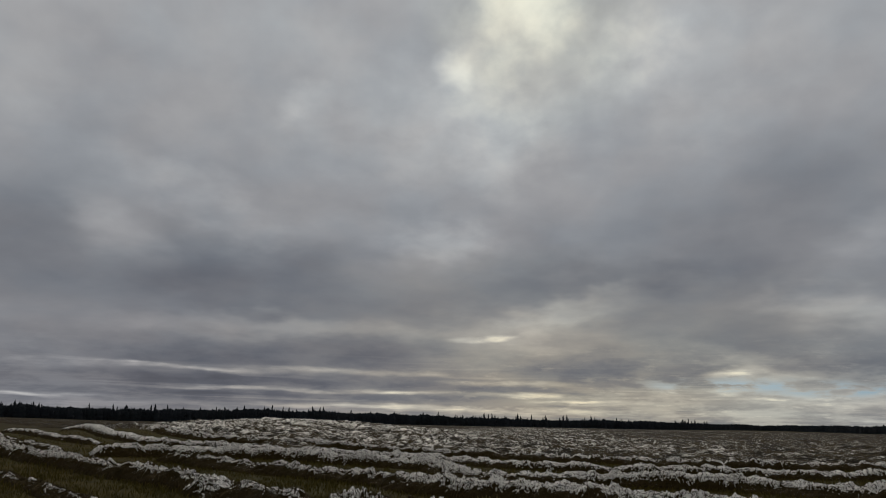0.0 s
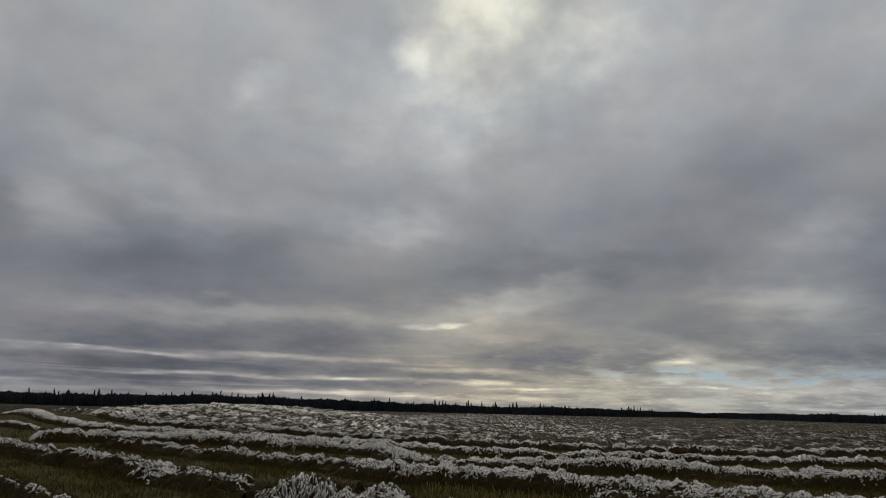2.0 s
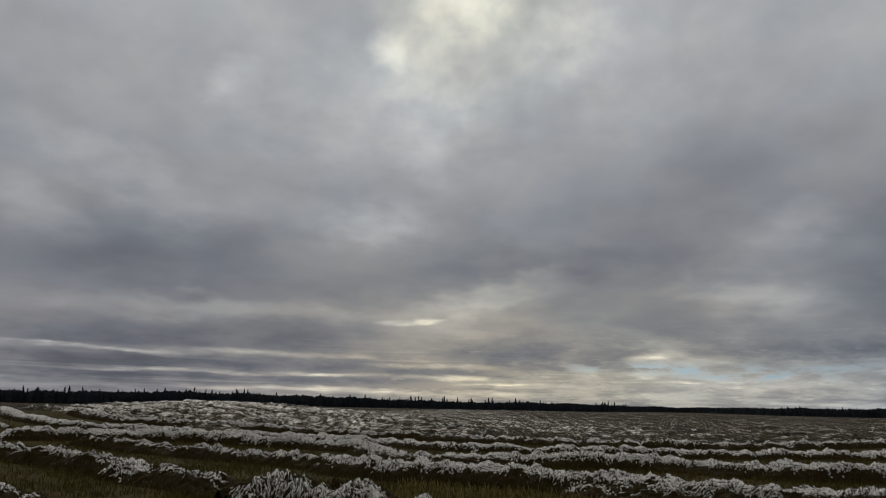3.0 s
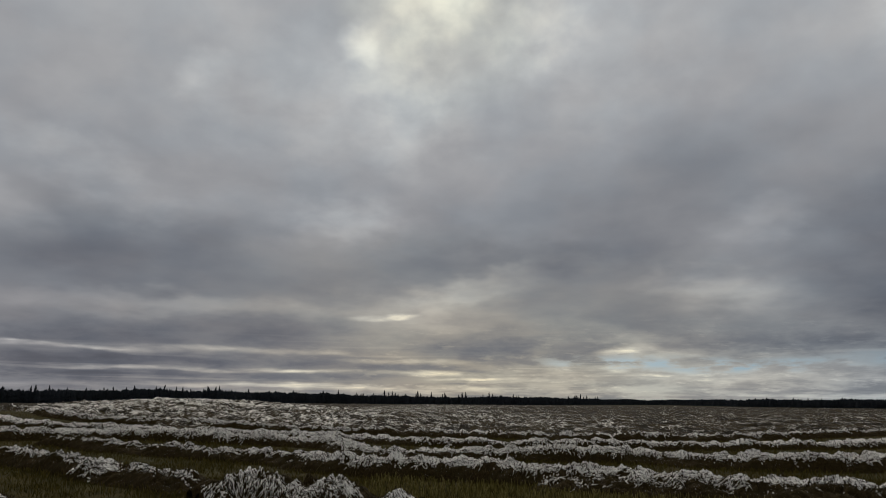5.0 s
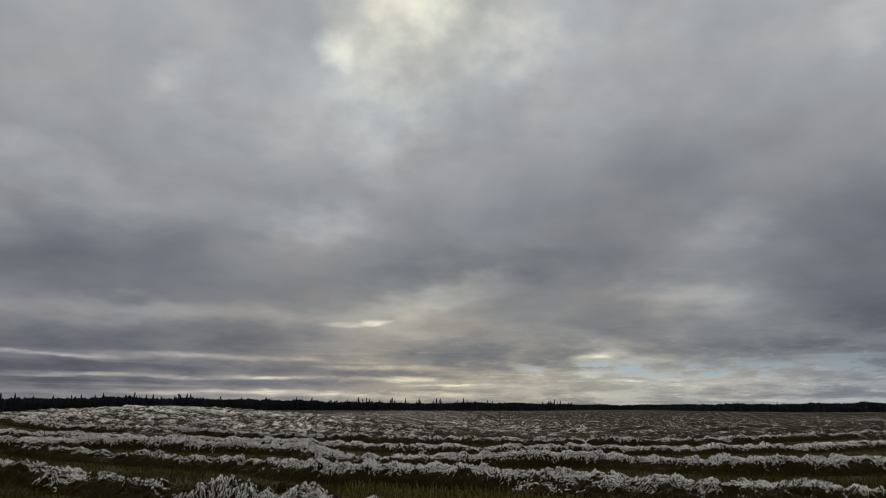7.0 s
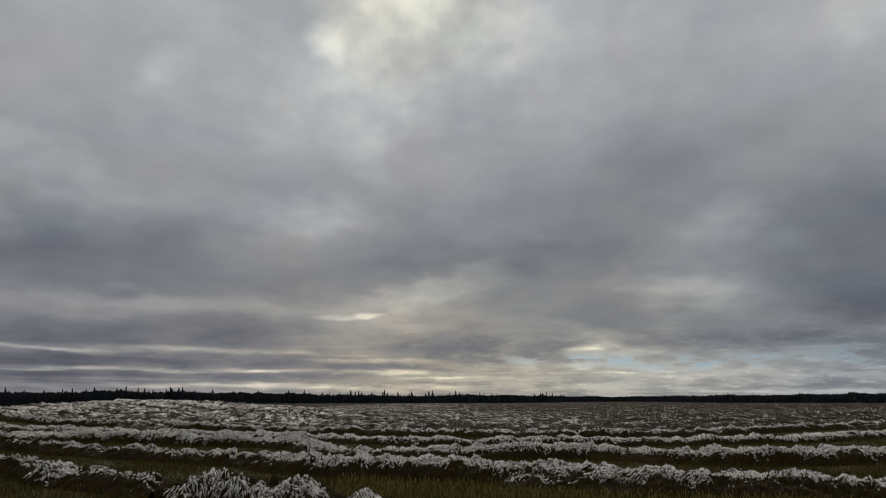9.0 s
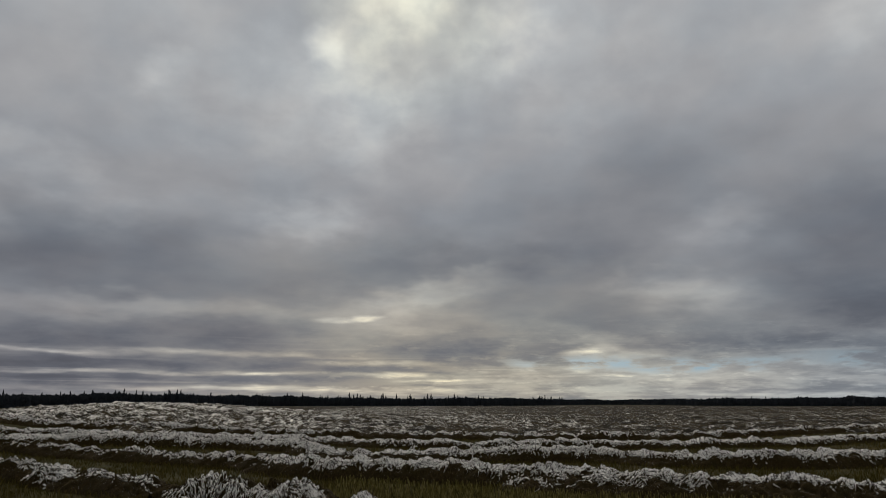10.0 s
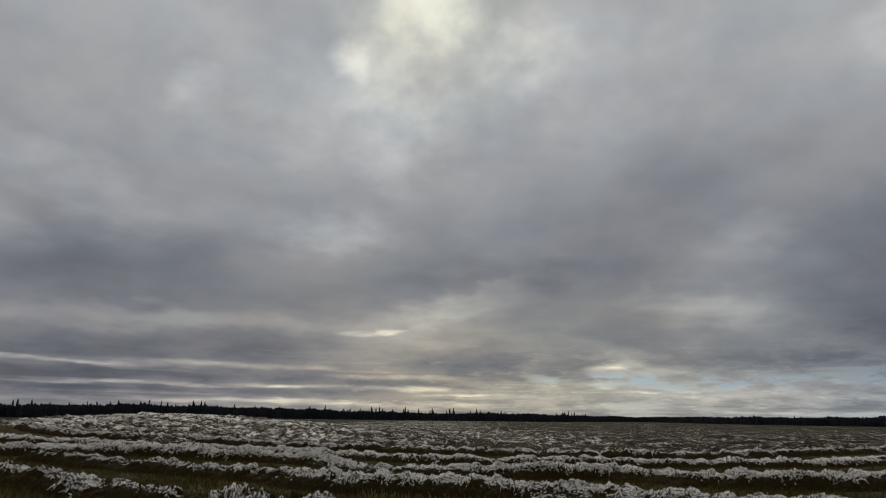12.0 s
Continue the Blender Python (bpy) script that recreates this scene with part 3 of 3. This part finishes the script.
windrow("windrow", [(-21, 23.5), (-17.5, 21), (-15.9, 19.9), (-13.9, 18.4), (-10.5, 15.5), (-7, 12.5)], 0.9, 0.17, 101, 60, 40,
        "low windrow of cut stalks, only patchily snowed, in grass", cover=0.08, lumpy=1.69)
windrow("windrow", [(-36, 40.5), (-28.1, 32.6), (-23.4, 29.2), (-21.0, 27.9), (-18.0, 25.8), (-15.4, 23.9), (-13.4, 22.8), (-11.8, 21.7),
                    (-10.4, 20.5), (-9.0, 19.3), (-7.8, 18.5), (-6.4, 17.4)],
        1.6, 0.42, 102, 70, 60, "long windrow of cut brown stalks dusted with snow", cover=0.40, head=-0.5, tail=-0.55, lumpy=1.30)
windrow("stalk_pile", [(-6.0, 16.0), (-5.2, 16.9), (-4.7, 17.0), (-3.6, 15.9)], 2.4, 0.72, 103, 140, 60,
        "tall heap of tangled stalks thickly capped with snow", cover=0.52, lumpy=1.04, grain=0.14, lay=-28, step=0.03, taper=1.5, front=-0.12, hang=0.1, thick=0.0075, reach=0.24, sweep=-40)
windrow("stalk_pile", [(-4.1, 15.7), (-3.4, 16.1), (-2.7, 16.2), (-1.9, 15.7)], 2.3, 0.55, 104, 140, 70,
        "rounded heap of tangled stalks capped with snow", cover=0.52, lumpy=0.91, grain=0.14, lay=-22, step=0.03, taper=1.2, front=-0.1, hang=0.1, thick=0.0075, reach=0.24, sweep=-35)
windrow("stalk_pile", [(-2.2, 15.8), (-1.6, 15.8), (-0.9, 15.3)], 1.3, 0.50, 105, 100, 80,
        "low trailing heap of stalks with some snow", cover=0.42, step=0.03, hang=0.1, thick=0.0085, sweep=-25, reach=0.2)
windrow("stalk_pile", [(-4.3, 17.8), (-3.9, 17.8), (-3.4, 17.5)], 0.9, 0.66, 115, 320, 15,
        "dark tangle of bare stalks between snowy heaps", cover=0.06, lumpy=1.69, step=0.03)
windrow("stalk_pile", [(-11.0, 20.7), (-10.4, 20.2), (-9.8, 19.6)], 1.3, 0.82, 112, 60, 70,
        "small upstanding tuft of stalks white with snow", cover=0.82, step=0.03, front=-0.14, hang=0.14, sweep=35, reach=0.2)
windrow("windrow", [(1.6, 19.6), (3.0, 18.6), (4.6, 18.2), (6.2, 17.6), (7.6, 17.4), (9.5, 17.0), (13, 16.4), (19, 16.4)], 1.7, 0.33, 113, 110, 60,
        "low straggling windrow branching from the longer one", cover=0.16, lumpy=1.69, grain=0.14, lay=20, front=0.0, hang=0.1, reach=0.22, thick=0.008, head=0.5)
windrow("windrow", [(-42, 47), (-33.9, 39), (-28.5, 35.2), (-24.8, 32.4)], 1.2, 0.30, 106, 30, 20,
        "short windrow of cut stalks with thin snow", cover=0.42, step=0.05, thick=0.012)
windrow("windrow", [(-19.5, 32.9), (-18, 31.9), (-15.7, 30.4), (-13.8, 29.4), (-11.6, 28.4), (-9.9, 27.2), (-7.6, 26.3), (-6.2, 25.0), (-5.1, 24.1)],
        1.5, 0.38, 114, 60, 50, "low windrow of brown stalks thinly dusted with snow", cover=0.52, lumpy=1.17, tail=0.1, head=-0.7)
windrow("windrow", [(-6.0, 24.9), (-5.2, 24.1), (-3.9, 22.6), (-2.6, 21.9), (-1.2, 22.3), (0.2, 22.0), (1.2, 21.0), (2.4, 20.7), (3.4, 19.8), (4.6, 19.5),
                    (6.2, 19.2), (7.4, 18.8), (8.6, 18.2), (10.0, 17.6), (13, 17.6), (21, 18.4)], 1.9, 0.47, 107, 70, 100,
        "long ragged windrow with dark stalks showing through snow", cover=0.8, lumpy=1.10, tail=-0.4, dip=(0.64, 0.06, -0.9), front=-0.06, thick=0.0105)
windrow("windrow", [(-24.2, 33.6), (-22.0, 35.4), (-18.6, 36.2), (-16, 37.6), (-13, 36.6), (-10.2, 35.6), (-8.0, 36.0), (-6.0, 33.4), (-4.6, 29.9), (-3.0, 29.1),
                    (-0.5, 29.0), (2.5, 29.2), (5.0, 29.2), (6.8, 28.6), (8.3, 26.9), (10.2, 26.2), (13, 26.3), (16.4, 27.4), (24, 30.0)], 1.9, 0.46, 108, 45, 85,
        "long windrow of stalks thickly whitened by snow", cover=0.94, head=-0.2, lumpy=1.17, step=0.04, dip=(0.46, 0.07, -1.1), hang=0.03, thick=0.0105)
windrow("windrow", [(-60, 69), (-48, 56.5), (-39, 47.8), (-32.8, 42.6), (-28.6, 40.4)], 1.1, 0.28, 109, 25, 20,
        "windrow of snowed stalks running up a grassy slope", cover=0.52, lumpy=0.91, step=0.07, thick=0.014, reach=0.16)
windrow("windrow", [(-58, 76), (-44.4, 60.8), (-34, 48.8), (-29.4, 44.6), (-26.3, 42.9), (-21.5, 41.6), (-13, 41.4), (-8.8, 40.6), (-5.6, 39.6), (-3.4, 37.4),
                    (-0.9, 36.9), (3, 36.6), (7.4, 36.8), (11.6, 37.0), (14.4, 38.4), (17.7, 38.6), (21, 40.8), (26, 44.6), (36, 51)], 1.5, 0.36, 110, 25, 34,
        "long windrow of whitened stalks bending over the field", cover=0.84, lumpy=1.17, step=0.055, head=-1.0, hang=0.06, thick=0.014, reach=0.16)
windrow("windrow", [(-33.3, 54.8), (-29.5, 50.7), (-24.9, 48.2), (-16, 48.5), (-6, 47), (6.8, 44.6), (12.1, 44.2),
                    (21.7, 50.6), (25.2, 53.2), (37, 62.7), (46, 70)], 1.6, 0.36, 111, 20, 22,
        "windrow of whitened stalks across the middle of the field", cover=0.6, lumpy=1.82, step=0.06, thick=0.015, reach=0.18)


def build_far_rows():
    """Row behind row of lumpy windrows out to the wood, with snow on their upper sides."""
    around = np.radians(np.arange(-47, 37, 0.066))
    radius = np.geomspace(41, 560, 270)
    R, A = np.meshgrid(radius, around, indexing="ij")
    x, y = R * np.sin(A), R * np.cos(A)
    bend = 0.38 * (np.sqrt((x + 12) ** 2 + 80) - x - 12) + 0.14 * (np.sqrt((x - 12) ** 2 + 200) + x - 12)
    c = y - bend + 5.0 * (rough(x / 13, y / 13, 9, 3) - 0.5)
    row = 60 * np.log(np.maximum(1 + (c - 50) / 300, 0.05))
    back = (0.5 + 0.5 * np.cos(2 * math.pi * row)) ** 0.8
    lump = rough(x / 0.48, y / 1.1, 41, 3, 0.62)
    heap = rough(x / 4.5, y / 3.0, 43, 3, 0.6)
    high = 0.36 * back * (0.2 + 1.6 * heap) + 0.52 * (lump - 0.5)
    # they begin beyond the nearer windrows, closer in at the foot of the knoll
    first = np.where(x < -17, 37.5 + 0.15 * np.maximum(-42 - x, 0), 48.0) + 9 * np.clip((-46 - x) / 6, 0, 1)
    inside = np.clip((c - first) / 2.0, 0, 1)
    z = terrain(x, y) + np.where(inside > 0, high * inside - 0.06, -0.4)
    knoll = np.exp(-((x + 33) ** 2 / (2 * 15.0 ** 2) + (y - 76) ** 2 / (2 * 22.0 ** 2)))
    sweep = rough(x / 16, y / 9, 47, 3, 0.6) - 0.5
    hold = 0.4 * (lump - 0.5) + 0.20 * (back - 0.5) + 0.26 * sweep + 0.10 * knoll - 0.10 * np.clip((x + 8) / 30, 0, 1) - 0.14 * np.clip((-36 - x) / 9, 0, 1) - 0.16 * np.clip((-50 - x) / 12, 0, 1) - 0.06 * np.clip((R - 80) / 150, 0, 1)
    hold = hold + 0.5 * (rough(x / 0.45, y / 0.45, 49, 2, 0.6) - 0.5)
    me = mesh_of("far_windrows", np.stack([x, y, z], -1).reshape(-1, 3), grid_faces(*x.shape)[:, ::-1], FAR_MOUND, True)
    me.attributes.new("snow", "FLOAT", "POINT").data.foreach_set("value", hold.ravel().astype(np.float32))
    tagged(new("far_windrows", me), "endless snow-flecked windrows of stalks out to the wood", "windrows", kind="stuff")


build_far_rows()


# ---- stubble and grass between the windrows ----
def build_grass():
    rng = np.random.default_rng(77)
    n = 200000
    r = np.sqrt(rng.uniform(11.5 ** 2, 72.0 ** 2, n))
    r = 11.5 + (r - 11.5) * rng.uniform(0.15, 1.0, n)
    a = np.radians(rng.uniform(-52, 40, n))
    x, y = r * np.sin(a), r * np.cos(a)
    thick = rough(x / 1.2, y / 1.2, 61, 3)
    m = thick + rng.uniform(-0.2, 0.2, n) > 0.42
    x, y, r = x[m], y[m], r[m]
    n = len(x)
    tall = rng.uniform(0.06, 0.19, n) * (0.7 + 0.6 * rough(x / 3, y / 3, 63, 2))
    wide = 0.006 * (r / 14) ** 0.5 * rng.uniform(0.7, 1.5, n)
    face = rng.uniform(0, math.pi, n)
    lean = rng.normal(0, 0.3, (n, 2)) * tall[:, None]
    z = terrain(x, y)
    dx, dy = np.cos(face) * wide, np.sin(face) * wide
    v = np.stack([np.stack([x - dx, y - dy, z - 0.02], -1), np.stack([x + dx, y + dy, z - 0.02], -1),
                  np.stack([x + lean[:, 0] * 0.4 + dx * 0.8, y + lean[:, 1] * 0.4 + dy * 0.8, z + tall * 0.6], -1),
                  np.stack([x + lean[:, 0], y + lean[:, 1], z + tall], -1)], 1).reshape(-1, 3)
    i = np.arange(n) * 4
    f = np.concatenate([np.stack([i, i + 1, i + 2], -1), np.stack([i, i + 2, i + 3], -1)])
    ob = new("grass", mesh_of("grass", v, f, GRASS))
    tagged(ob, "short dull yellow-green grass and stubble", "grass", kind="stuff")


build_grass()


def build_stubble():
    """Upright cut straw in drilled rows before the second windrow."""
    rng = np.random.default_rng(91)
    n = 34000
    x, y = rng.uniform(-3, 15, n), rng.uniform(11.5, 22, n)
    y = np.round(y / 0.22) * 0.22 + rng.normal(0, 0.025, n)
    front = np.interp(x, [-5, 0, 5, 10, 16], [23.0, 21.0, 18.8, 16.6, 15.4])
    m = (y < front - 0.5) & (rough(x / 1.5, y / 1.5, 93, 3) + rng.uniform(-0.25, 0.25, n) > 0.42)
    x, y = x[m], y[m]
    n = len(x)
    tall = rng.uniform(0.10, 0.24, n)
    lean = rng.normal(0, 0.16, (n, 2)) * tall[:, None]
    z = terrain(x, y)
    k = np.array([0.0, 1.0])
    path = np.stack([x[:, None] + lean[:, :1] * k, y[:, None] + lean[:, 1:] * k, z[:, None] - 0.02 + tall[:, None] * k], -1)
    v, f = tubes(path, np.full((n, 2), 0.0055) * rng.uniform(0.7, 1.4, (n, 1)))
    ob = new("stubble", mesh_of("stubble", v, f, STRAW))
    tagged(ob, "upright yellowish cut straw stubble", "stubble", kind="stuff")


build_stubble()
